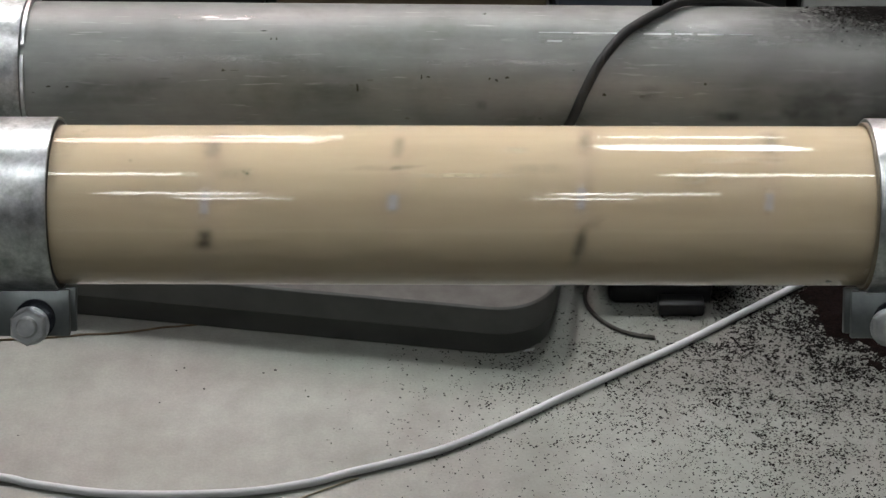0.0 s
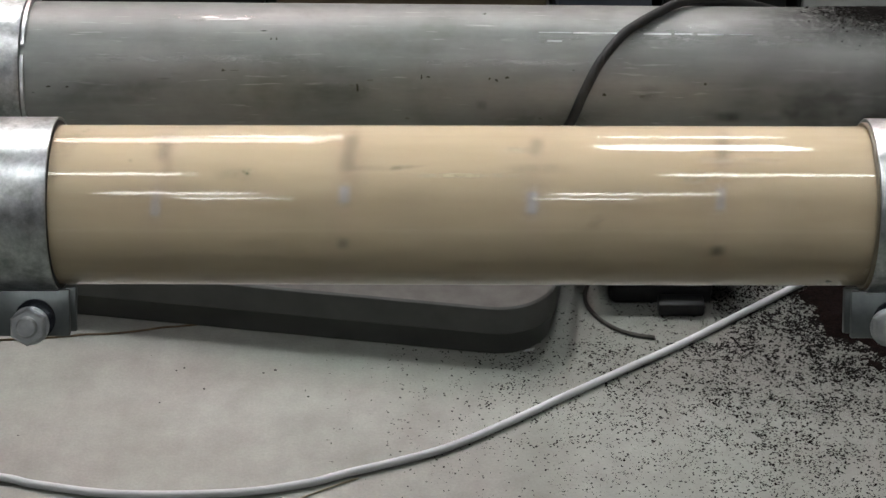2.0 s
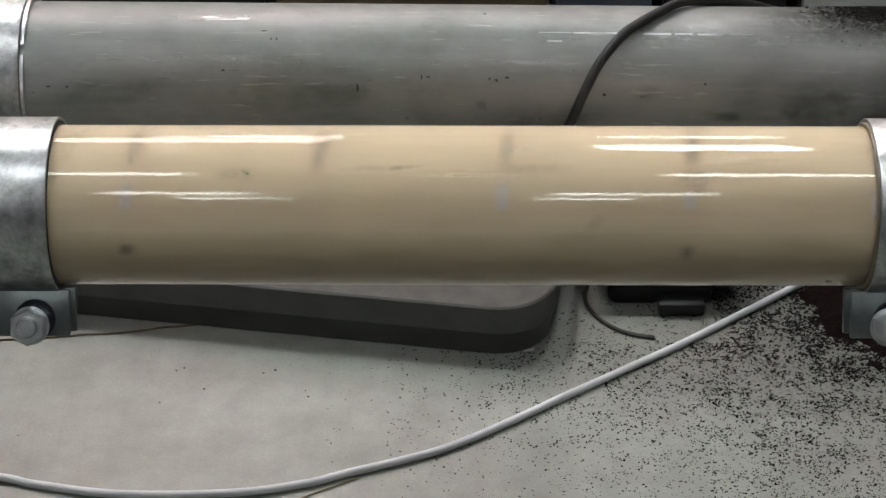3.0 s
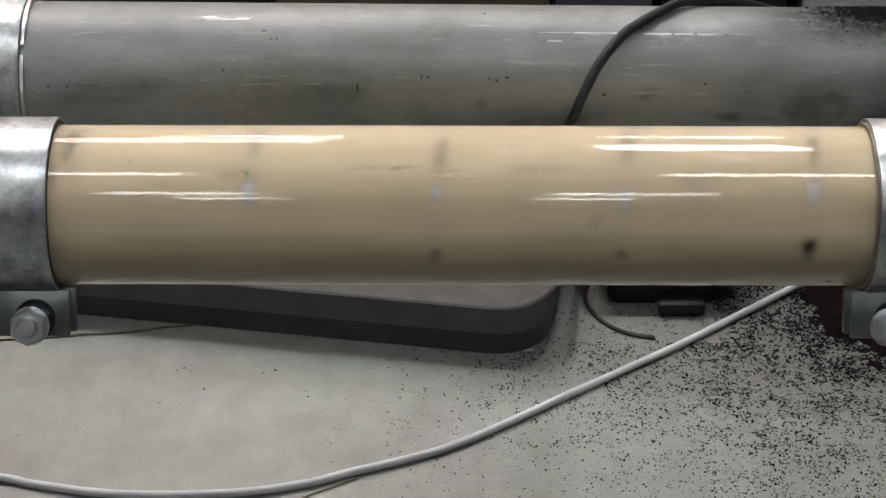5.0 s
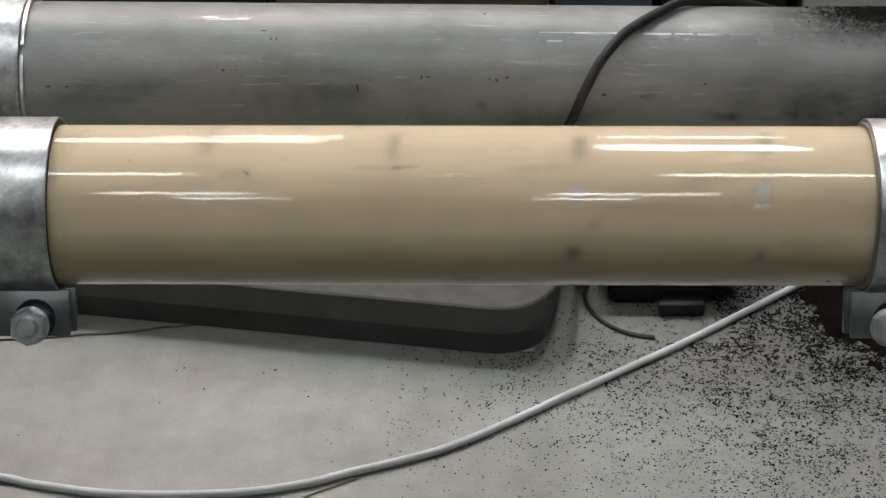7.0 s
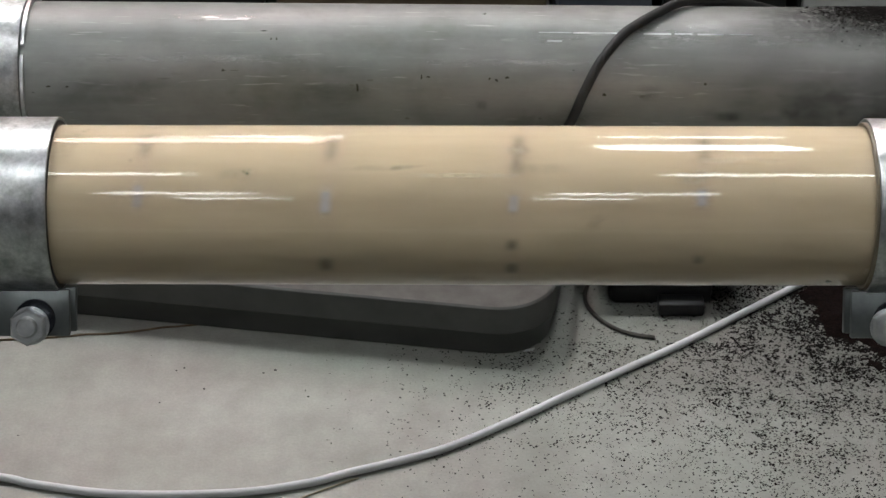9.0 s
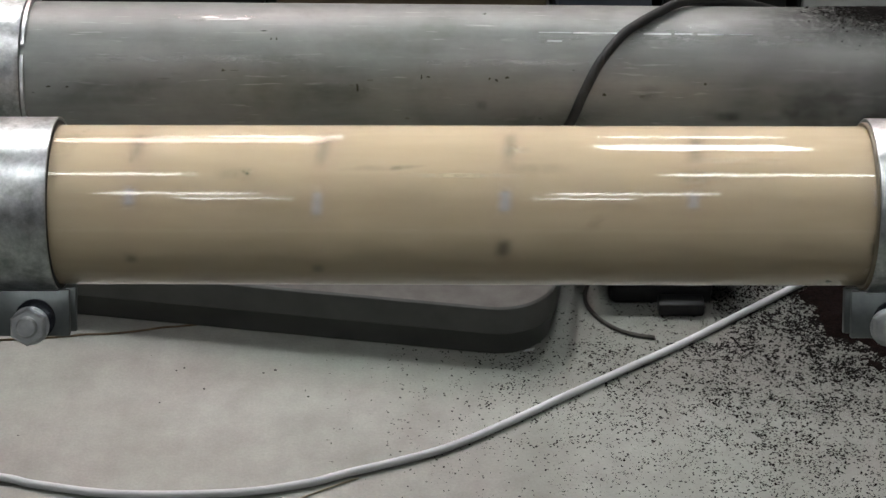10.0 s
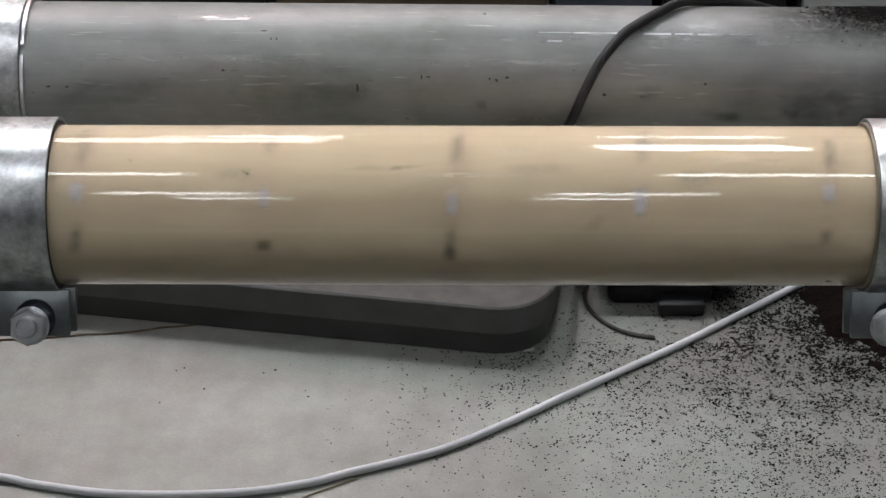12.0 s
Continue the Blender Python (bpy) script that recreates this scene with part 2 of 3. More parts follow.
def lathe(profile, n=96, closed=True, a0=0.0, a1=math.tau, bm=None):
    """Turns a profile of (x, r) about the x axis."""
    bm = bm or bmesh.new()
    full = abs(a1 - a0 - math.tau) < 1e-6
    k = n if full else n + 1
    rings = []
    for x, r in profile:
        rings.append([bm.verts.new((x, r * math.cos(a0 + (a1 - a0) * i / n), r * math.sin(a0 + (a1 - a0) * i / n))) for i in range(k)])
    pairs = list(zip(rings, rings[1:]))
    if closed:
        pairs.append((rings[-1], rings[0]))
    for p, q in pairs:
        for i in range(n):
            j = (i + 1) % k
            bm.faces.new((p[i], p[j], q[j], q[i]))
    if not full and closed:
        bm.faces.new([r[0] for r in rings])
        bm.faces.new([r[-1] for r in reversed(rings)])
    return bm


def sweep(points, radius, sides=12, steps=8, flat=1.0):
    """A round cord along a smooth line through the points."""
    p = [Vector(q) for q in points]
    p = [2 * p[0] - p[1]] + p + [2 * p[-1] - p[-2]]
    line = []
    for i in range(1, len(p) - 2):
        for s in range(steps):
            u = s / steps
            a, b, c, d = p[i - 1], p[i], p[i + 1], p[i + 2]
            line.append(0.5 * (2 * b + (c - a) * u + (2 * a - 5 * b + 4 * c - d) * u * u + (3 * b - a - 3 * c + d) * u ** 3))
    line.append(p[-2])
    bm = bmesh.new()
    rings = []
    side = None
    for i, q in enumerate(line):
        d = (line[min(i + 1, len(line) - 1)] - line[max(i - 1, 0)]).normalized()
        side = d.cross(Vector((0, 0, 1))).normalized() if side is None else (side - d * side.dot(d)).normalized()
        up = side.cross(d)
        rings.append([bm.verts.new(q + radius * (math.cos(math.tau * k / sides) * side + flat * math.sin(math.tau * k / sides) * up)) for k in range(sides)])
    for a, b in zip(rings, rings[1:]):
        for k in range(sides):
            bm.faces.new((a[k], a[(k + 1) % sides], b[(k + 1) % sides], b[k]))
    bm.faces.new(rings[0])
    bm.faces.new(rings[-1])
    return bm


def prism(n, radius, y0, y1, bevel=0.0, turn=0.0, bm=None, segments=1):
    """An n-sided prism along y."""
    bm = bm or bmesh.new()
    a = [bm.verts.new((radius * math.cos(turn + math.tau * i / n), y0, radius * math.sin(turn + math.tau * i / n))) for i in range(n)]
    b = [bm.verts.new((v.co.x, y1, v.co.z)) for v in a]
    for i in range(n):
        bm.faces.new((a[i], a[(i + 1) % n], b[(i + 1) % n], b[i]))
    bm.faces.new(a)
    bm.faces.new(b)
    if bevel:
        bmesh.ops.bevel(bm, geom=[e for e in bm.edges if abs(e.verts[0].co.y - e.verts[1].co.y) < 1e-6], offset=bevel, segments=segments, affect="EDGES", profile=0.5)
    return bm


def skin(x0, x1, a0, a1, radius, lean=0.0, slant=0.0, zero=180 - 32.0):
    """A patch that hugs a pipe along x, from angle a0 to a1 above the side that faces the aisle."""
    n = max(8, round(abs(a1 - a0) / 1.6))
    bm = bmesh.new()
    uv = bm.loops.layers.uv.new("UVMap")
    rows = []
    for i in range(n + 1):
        a = radians(zero - (a0 + (a1 - a0) * i / n))
        y, z = radius * math.cos(a), radius * math.sin(a)
        rows.append([(bm.verts.new((x0 + (x1 - x0) * k / 4 + lean * y + slant * (i / n - 0.5), y, z)), (k / 4, i / n)) for k in range(5)])
    for p, q in zip(rows, rows[1:]):
        for k in range(4):
            corners = (p[k], p[k + 1], q[k + 1], q[k])
            for loop, (_, at) in zip(bm.faces.new([v for v, _ in corners]).loops, corners):
                loop[uv].uv = at
    return bm


# ================= hall =================
def hall():
    bm = bmesh.new()
    bmesh.ops.create_grid(bm, x_segments=40, y_segments=40, size=1.0, matrix=Matrix.Translation((0, (ROOM_Y0 + ROOM_Y1) / 2, 0)) @ Matrix.Diagonal((ROOM_X, (ROOM_Y1 - ROOM_Y0) / 2, 1, 1)))
    tagged(part("floor", bm, CONCRETE), "pale worn concrete floor with stains and a slight sheen", "floor", kind="structure")
    # Added out of view: darkens what the tube and sleeves mirror from below.
    tagged(part("added_floor_strip", block(-ROOM_X, ROOM_X, -2.6, -0.08, 0.0, 0.004, 0.001), MATTING), "added dark strip on the unseen floor, dims the reflections", "matting", kind="structure")
    w = 0.2
    for name, box in (("wall_west", (-ROOM_X - w, -ROOM_X, ROOM_Y0, ROOM_Y1, 0, ROOM_H)), ("wall_east", (ROOM_X, ROOM_X + w, ROOM_Y0, ROOM_Y1, 0, ROOM_H)),
                      ("wall_south", (-ROOM_X - w, ROOM_X + w, ROOM_Y0 - w, ROOM_Y0, 0, ROOM_H)), ("wall_north", (-ROOM_X - w, ROOM_X + w, ROOM_Y1, ROOM_Y1 + w, 0, ROOM_H))):
        tagged(part(name, block(*box), {"wall_south": DARK_WALL, "wall_north": FAR_WALL}.get(name, WALL)), "plain grey painted workshop wall", "wall", kind="structure")
    tagged(part("ceiling", block(-ROOM_X - w, ROOM_X + w, ROOM_Y0 - w, ROOM_Y1 + w, ROOM_H, ROOM_H + 0.15), CEILING), "plain grey workshop ceiling", "ceiling", kind="structure")
    kinds = [(p, PANEL) for p in PANELS] + [(p, NEAR_PANEL) for p in NEAR_PANELS] + [(p, FAR_PANEL) for p in FAR_PANELS] + [(p, PINK) for p in PINK_PANELS]
    for (x, y, lx, ly), stuff in kinds:
        t = thing("ceiling_light", (x, y, ROOM_H), "flat white ceiling light panel, switched on", "ceiling light", "ceiling lights")
        bm = block(-lx / 2 - 0.03, lx / 2 + 0.03, -ly / 2 - 0.03, ly / 2 + 0.03, -0.05, 0.0, 0.005)
        part("frame", bm, PALE, t)
        part("diffuser", block(-lx / 2, lx / 2, -ly / 2, ly / 2, -0.06, -0.051), stuff, t, "glowing white diffuser", smooth=False)


# ================= pipes =================
def hollow(x0, x1, r0, r1, n=96, cuts=1):
    xs = [x0 + (x1 - x0) * i / cuts for i in range(cuts + 1)]
    return lathe([(x, r1) for x in xs] + [(x, r0) for x in reversed(xs)], n)


def clear_tube():
    t = thing("clear_tube", (0, 0, TUBE_Z), "clear acrylic conveyor tube, dusty inside, with tan meal passing", "tube")
    a, b = LEFT_X - 0.03, RIGHT_X + 0.03
    wall = part("tube_wall", lathe([(a, 0.0423), (a, TUBE_R), (b, TUBE_R), (b, 0.0423)], 160, closed=False), ACRYLIC, t)
    wall.visible_shadow = False
    part("meal_film", lathe([(LEFT_X - 0.03, 0.0418), (RIGHT_X + 0.03, 0.0418)], 96, closed=False), FILM, t, "thin streaked film of tan meal")
    for x, a, size in ((-0.1056, 21, 0.0007), (-0.1075, 22.5, 0.0005), (-0.1045, 24, 0.0004), (-0.1690, 31, 0.0005), (-0.1970, 63, 0.0006), (-0.1950, 66, 0.0004), (0.2125, -71, 0.0014), (0.212, -69, 0.0009)):
        w = radians(180 - TILT - a)
        bm = bmesh.new()
        bmesh.ops.create_icosphere(bm, subdivisions=2, radius=1.0)
        for v in bm.verts:
            v.co *= 1 + 0.5 * noise.noise(v.co * 1.7 + Vector((x * 900, a, 0)))
        bm.transform(Matrix.Rotation(w, 4, "X") @ Matrix.Translation((x, TUBE_R, 0)) @ Matrix.Diagonal((size * 1.3, 0.0003, size, 1)))
        part("dirt_speck", bm, GREASE, t, "dark speck of dirt")


    # dust, scrapes and one painted highlight (x 0.030) that stay on the wall: x from, x to, angle from, angle to, slant
    for x0, x1, a0, a1, slant, stuff in ((-0.058, -0.010, 23, 30, 0.016, HAZE), (-0.032, -0.012, 24, 29, 0.010, HAZE), (0.028, 0.076, 20, 32, 0.0, HAZE), (0.076, 0.088, -22, -6, 0.008, HAZE),
                                         (-0.212, -0.196, 25, 72, 0.010, HAZE), (-0.125, -0.098, 14, 28, 0.0, HAZE), (0.030, 0.050, 38, 47, 0.0, CRUST),
                                         (0.126, 0.150, 12, 27, 0.010, CRUST), (0.118, 0.165, 18, 24, 0.0, CRUST), (0.13, 0.19, 30, 37, 0.0, CRUST), (-0.03, 0.05, 18, 23, 0.0, CRUST)):
        part("dust_glint_mark", skin(x0, x1, a0, a1, 0.0425, 0.0, slant), stuff, t, "soft mark of dust and painted highlight")


def steel_run(x0, x1):
    t = thing("feed_pipe", (0, 0, TUBE_Z), "dull grey steel conveyor pipe joined to the clear tube", "pipe", "feed pipes")
    part("pipe_wall", hollow(x0, x1, 0.0425, TUBE_R, 64), STEEL, t)


def lug(parent, x0, x1, y0, y1, z0, z1):
    part("lug", block(x0, x1, y0, y1, z0, z1, 0.0012), DULL_ZINC, parent)


def sleeve_coupling(place, edge, way, label, lugs=True, bolt_at=0.0175):
    """A bolted sleeve round a joint. edge: the open edge's x; way: +1 where the sleeve goes on to +x."""
    t = thing("pipe_coupling", place, label, "pipe coupling", "pipe couplings")
    far = edge + way * 0.15
    r = 0.0489
    gap = radians(9)
    a0, a1 = radians(-90) + gap, radians(270) - gap
    lip = [(edge, r - 0.0016), (edge, r - 0.0004), (edge + way * 0.0006, r), (far, r), (far, r - 0.0016)]
    part("sleeve", lathe(lip, 120, True, a0, a1), ZINC, t)
    part("gasket", lathe([(edge + way * 0.0025, 0.0447), (edge + way * 0.0025, r - 0.0018), (far - way * 0.003, r - 0.0018), (far - way * 0.003, 0.0447)], 96), RUBBER, t, "black rubber gasket")
    if lugs:
        proud = 0.0004 if way < 0 else 0.0016
        part("gasket_lip", lathe([(edge - way * proud, 0.0447), (edge - way * proud, 0.0462), (edge - way * proud * 0.5, 0.0468), (edge + way * 0.0026, 0.0468), (edge + way * 0.0026, 0.0447)], 96), RUBBER if way < 0 else LIP, t, "rubber gasket lip")
        t.rotation_euler.x = radians(-27)
        e0, e1 = sorted((edge - way * (0.0062 if way < 0 else 0.0082), edge + way * 0.1))
        lug(t, e0, e1, -0.0125, -0.0090, -0.0728, -0.0466)
        lug(t, e0, e1, 0.0090, 0.0125, -0.0728, -0.0466)
        for x in (edge + way * bolt_at, edge + way * (bolt_at + 0.056)):
            b = part("bolt", prism(28, 0.0058, -0.0285, 0.020, 0.0010), BRIGHT, t)
            b.location = (x, 0, -0.0662)
            nut = prism(6, 0.0106, -0.0255, -0.0165, 0.0010, radians(30))
            part("nut", nut, BRIGHT, b, smooth=False)
            part("washer", prism(32, 0.0108, -0.0168, -0.0160, 0.0003), BRIGHT, b)
            # Dark disc for the washers and the shaded recess behind the nut.
            part("recess_washer", prism(28, 0.0112, -0.01595, -0.0132, 0.0004), DARK_STEEL, b, "dark washer that also stands for the shaded recess").location = (0.0025, 0.0, 0.0035)
            part("bolt_head", prism(6, 0.0110, 0.0130, 0.0205, 0.0008, radians(30)), BRIGHT, b)
    return t


def grey_pipe():
    t = thing("return_pipe", (0, STEEL_Y, STEEL_Z), "dull grey steel return pipe with scuffs and dark specks", "pipe")
    part("pipe_wall", hollow(-ROOM_X, ROOM_X, 0.0425, TUBE_R, 160, 40), STEEL, t)
    t.rotation_euler = (0, radians(0.38), 0)
    # dark nicks and greasy blotches: x, angle up from the front, half length, half height
    for x, a, lx, lz in ((0.0251, 59, 0.0012, 0.0010), (-0.0134, -1, 0.0006, 0.0014), (-0.0093, -1, 0.0014, 0.0006), (0.0279, -2, 0.0009, 0.0009), (0.0323, -3, 0.0011, 0.0010),
                         (0.0389, -1, 0.0016, 0.0008), (-0.0444, -4, 0.0026, 0.0006), (-0.0523, -10, 0.0010, 0.0022), (-0.0560, -8, 0.0020, 0.0006), (-0.1269, 3, 0.0030, 0.0006),
                         (-0.1340, 3, 0.0014, 0.0008), (-0.1053, 29, 0.0008, 0.0008), (-0.1020, 29, 0.0006, 0.0010), (-0.2404, -11, 0.0016, 0.0007), (-0.2290, -11, 0.0012, 0.0006),
                         (-0.1620, 0, 0.0040, 0.0005), (-0.1700, -4, 0.0036, 0.0005), (0.1593, -5, 0.0010, 0.0009), (-0.0220, -36, 0.0020, 0.0010), (0.0230, -24, 0.0040, 0.0030),
                         (0.1210, -15, 0.0022, 0.0012), (0.1740, -32, 0.0080, 0.0030), (0.2120, -30, 0.0060, 0.0030), (0.2560, -33, 0.0110, 0.0040), (0.0980, -14, 0.0014, 0.0010)):
        if lx >= 0.0035:
            h = math.degrees(lz / TUBE_R)
            part("dark_mark", skin(x - lx * 1.3, x + lx * 1.3, a - h * 1.6, a + h * 1.6, TUBE_R + 0.0001, zero=153), DULL_PATCH, t, "dull dark patch")
            continue
        w = radians(153 - a)
        bm = bmesh.new()
        bmesh.ops.create_icosphere(bm, subdivisions=3, radius=1.0)
        for v in bm.verts:
            v.co *= 1 + 0.6 * noise.noise(v.co * 2.2 + Vector((x * 900, a, 0)))
        bm.transform(Matrix.Rotation(w, 4, "X") @ Matrix.Translation((x, TUBE_R - 0.00012, 0)) @ Matrix.Diagonal((lx, 0.00022, lz, 1)))
        part("dark_mark", bm, GREASE if lx < 0.002 else GRIME, t, "dark mark")
    # dust, scuffs and painted shade (right end): x from, x to, angle from, angle to, slant
    for x0, x1, a0, a1, slant, stuff in ((0.15, 0.52, 15, 110, 0.02, SOOT), (0.19, 0.50, 45, 110, 0.02, SOOT), (0.14, 0.40, -50, 5, 0.0, DULL_PATCH), (0.16, 0.44, -60, 30, 0.0, DULL_PATCH), (0.02, 0.12, -50, -20, 0.0, DULL_PATCH), (0.10, 0.20, 22, 46, 0.02, SCUFF),
                                         (0.10, 0.17, 36, 52, 0.02, SCUFF), (0.17, 0.24, 24, 40, 0.0, SCUFF), (0.05, 0.09, 24, 34, 0.0, SCUFF), (-0.18, -0.10, 44, 56, 0.0, SCUFF), (-0.24, -0.06, 8, 16, 0.0, SCUFF),
                                         (-0.02, 0.10, 8, 14, 0.0, SCUFF), (-0.25, -0.16, -30, 0, 0.03, DULL_PATCH), (-0.10, -0.03, -26, -4, 0.02, DULL_PATCH), (0.114, 0.134, -20, -4, 0.006, DULL_PATCH)):
        part("scuff" if stuff is SCUFF else "darker_patch", skin(x0, x1, a0, a1, TUBE_R + 0.00006, 0.0, slant, zero=153), stuff, t, "bright scuffed patch" if stuff is SCUFF else "dull darker patch")
    # bright rubbed streaks along the pipe
    for x0, x1, a, h in ((0.058, 0.078, 37, 0.0003), (0.079, 0.112, 36.8, 0.0005), (0.122, 0.139, 36.4, 0.0007), (0.141, 0.152, 36.6, 0.0005), (0.155, 0.171, 36.2, 0.0006), (0.175, 0.189, 36.4, 0.0003), (0.063, 0.072, 29, 0.0006), (-0.149, -0.139, 51, 0.0003), (-0.127, -0.119, 50, 0.0004), (-0.146, -0.120, 48.5, 0.0002)):
        w = radians(153 - a)
        bm = block(x0, x1, TUBE_R - 0.0002, TUBE_R + 0.00015, -h, h)
        bm.transform(Matrix.Rotation(w, 4, "X"))
        part("rubbed_streak", bm, BRIGHT, t, "bright rubbed streak")
    c = sleeve_coupling((0, STEEL_Y, STEEL_Z), -0.2580, -1, "bright galvanised sleeve coupling round the grey return pipe", lugs=False)
    c.rotation_euler = (0, radians(0.38), 0)
    part("end_ring", lathe([(-0.2571, 0.0447), (-0.2571, 0.0478), (-0.2550, 0.0478), (-0.2550, 0.0447)], 96, True, radians(140), radians(492)), BRIGHT, c, "split bright end ring")


# ================= what the tube carries =================
LEAN = 0.10     # the discs stand askew: x shifts by this much per metre of y
# dark smears on the discs' rims: disc, height angle, length along the rim, width
SMEARS = [(1, -32, 26, 5), (3, -41, 9, 8), (6, -30, 5, 4), (8, -36, 5, 7), (16, -41, 8, 5), (17, -40, 5, 5), (18, -36, 15, 6), (18, -30, 6, 9),
          (20, -24, 14, 5), (20, -37, 5, 6), (20, -48, 7, 5), (23, -38, 9, 8), (24, -41, 8, 5), (28, -50, 10, 8), (29, -31, 5, 6), (29, -54, 7, 6),
          (30, -44, 4, 5), (31, -55, 5, 4), (32, -34, 10, 7), (34, -29, 9, 6), (34, -37, 6, 4), (36, -27, 18, 5),
          (37, -32, 5, 8), (38, -28, 18, 4), (38, -40, 6, 6), (40, -24, 8, 5), (-1, -27, 12, 8), (11, -38, 8, 6), (13, -33, 6, 6), (26, -40, 9, 6)]


def carried():
    rng = random.Random(5)
    chain = thing("drag_chain", (0, 0, TUBE_Z), "wire rope with pale plastic conveying discs, smeared with grease", "conveyor chain")
    load = thing("meal_load", (0, 0, TUBE_Z), "fine tan meal packed between the conveying discs", "meal", kind="stuff")
    part("rope", lathe([(FIRST_X - 4.6 * PITCH, 0.004), (FIRST_X + 43.6 * PITCH, 0.004)], 10, closed=False), CABLE_STEEL, chain)
    bm = lathe([(-0.0026, 0.0040), (-0.0026, 0.0396), (-0.0018, 0.0408), (0.0018, 0.0408), (0.0026, 0.0396), (0.0026, 0.0040)], 72)
    for v in bm.verts:
        v.co.x += LEAN * v.co.y
    first = part("disc", bm, DISC, chain)
    mesh = first.data
    scene.collection.objects.unlink(first)
    bpy.data.objects.remove(first)
    for n in range(-4, 44):
        d = new("disc", mesh)
        d.parent = chain
        d.location.x = FIRST_X + n * PITCH
        # Upper arc of each disc carries a painted band of gap shade.
        top, wide = rng.uniform(60, 80), rng.uniform(0.0040, 0.0062)
        part("gap_shade", skin(-wide, wide, rng.uniform(14, 34), top, 0.04195, LEAN), GAP, d, "shade of the slumped gap, painted grey-brown")
        # Painted reflection at one height on nearly every disc.
        if n not in (3, 9, 14, 22):
            mid, half, wide = rng.uniform(-1, 8), rng.uniform(9, 17), rng.uniform(0.0028, 0.0048)
            part("rim_glint", skin(-wide, wide, mid - half, mid + half, 0.0420, LEAN), BARE, d, "pale blue reflection painted on the rim")
        for angle, length, width in [(a, l, w) for k, a, l, w in SMEARS if k == n]:
            half, turn = width * 0.00058 + 0.0008, length * 0.75 + 3
            part("grease_smear", skin(-half, half, angle - turn, angle + turn, 0.04205, LEAN, 0.00022 * length * rng.uniform(0.2, 1)), SMEAR, d, "dark greasy smear")
    for n in range(-4, 43):
        x0 = FIRST_X + n * PITCH + 0.0027
        x1 = FIRST_X + (n + 1) * PITCH - 0.0027
        slack = rng.uniform(0.0050, 0.0090)
        bm = bmesh.new()
        rings = []
        for i in range(13):
            u = i / 12
            x = x0 + (x1 - x0) * u
            ring = []
            for k in range(48):
                a = math.tau * k / 48
                top = max(0.0, math.sin(a - radians(22))) ** 1.5
                r = 0.0409 - 0.0007 * noise.noise((x * 60, 3 * math.cos(a), 3 * math.sin(a)))
                end = max(0.0, 1 - u / 0.12) + max(0.0, 1 - (1 - u) / 0.05) * 0.3
                r -= slack * top * end
                ring.append(bm.verts.new((x + LEAN * r * math.cos(a), r * math.cos(a), r * math.sin(a))))
            rings.append(ring)
        for p, q in zip(rings, rings[1:]):
            for k in range(48):
                bm.faces.new((p[k], p[(k + 1) % 48], q[(k + 1) % 48], q[k]))
        bm.faces.new(rings[0])
        bm.faces.new(rings[-1])
        part("meal_plug", bm, MEAL, load)
    return chain, load


# ================= on the floor =================
def tray():
    """A shallow upturned tray with rounded corners; its long front edge slants across the floor."""
    t = thing("upturned_tray", (0.0, 0.0, 0.0), "upturned dark grey metal tray with rounded corners, lighter top", "tray")
    front, turn = Vector((0.0887, 0.4605)), radians(-9.3)
    along, back = Vector((-math.cos(turn), -math.sin(turn))), Vector((math.sin(-turn), math.cos(turn)))
    length, depth, r = 0.62, 0.24, 0.050
    loop = []
    for cx, cy, a in ((r, r, 180), (r, depth - r, 90), (length - r, depth - r, 0), (length - r, r, -90)):
        for i in range(13):
            w = radians(a + 90 - 90 * i / 12)
            loop.append((cx, cy, math.cos(w), math.sin(w)))

    def ring(bm, grow, z):
        return [bm.verts.new((*(front + along * (cx + (r + grow) * c) + back * (cy + (r + grow) * s)), z)) for cx, cy, c, s in loop]
    bm = bmesh.new()
    rings = [ring(bm, g, z) for g, z in ((-0.005, 0.0), (-0.003, 0.0012), (0.0005, 0.0230), (0.0025, 0.0250), (0.0025, 0.046), (0.0015, 0.0492), (-0.0005, 0.0505))]
    for p, q in zip(rings, rings[1:]):
        for k in range(len(p)):
            bm.faces.new((p[k], p[(k + 1) % len(p)], q[(k + 1) % len(p)], q[k]))
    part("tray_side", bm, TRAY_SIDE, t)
    bm = bmesh.new()
    rings = [ring(bm, g, z) for g, z in ((-0.0005, 0.0505), (-0.006, 0.0503))]
    for k in range(len(loop)):
        bm.faces.new((rings[0][k], rings[0][(k + 1) % len(loop)], rings[1][(k + 1) % len(loop)], rings[1][k]))
    bm.faces.new(rings[1])
    part("tray_base", bm, TRAY_TOP, t, "brownish grey base, lighter than the sides")


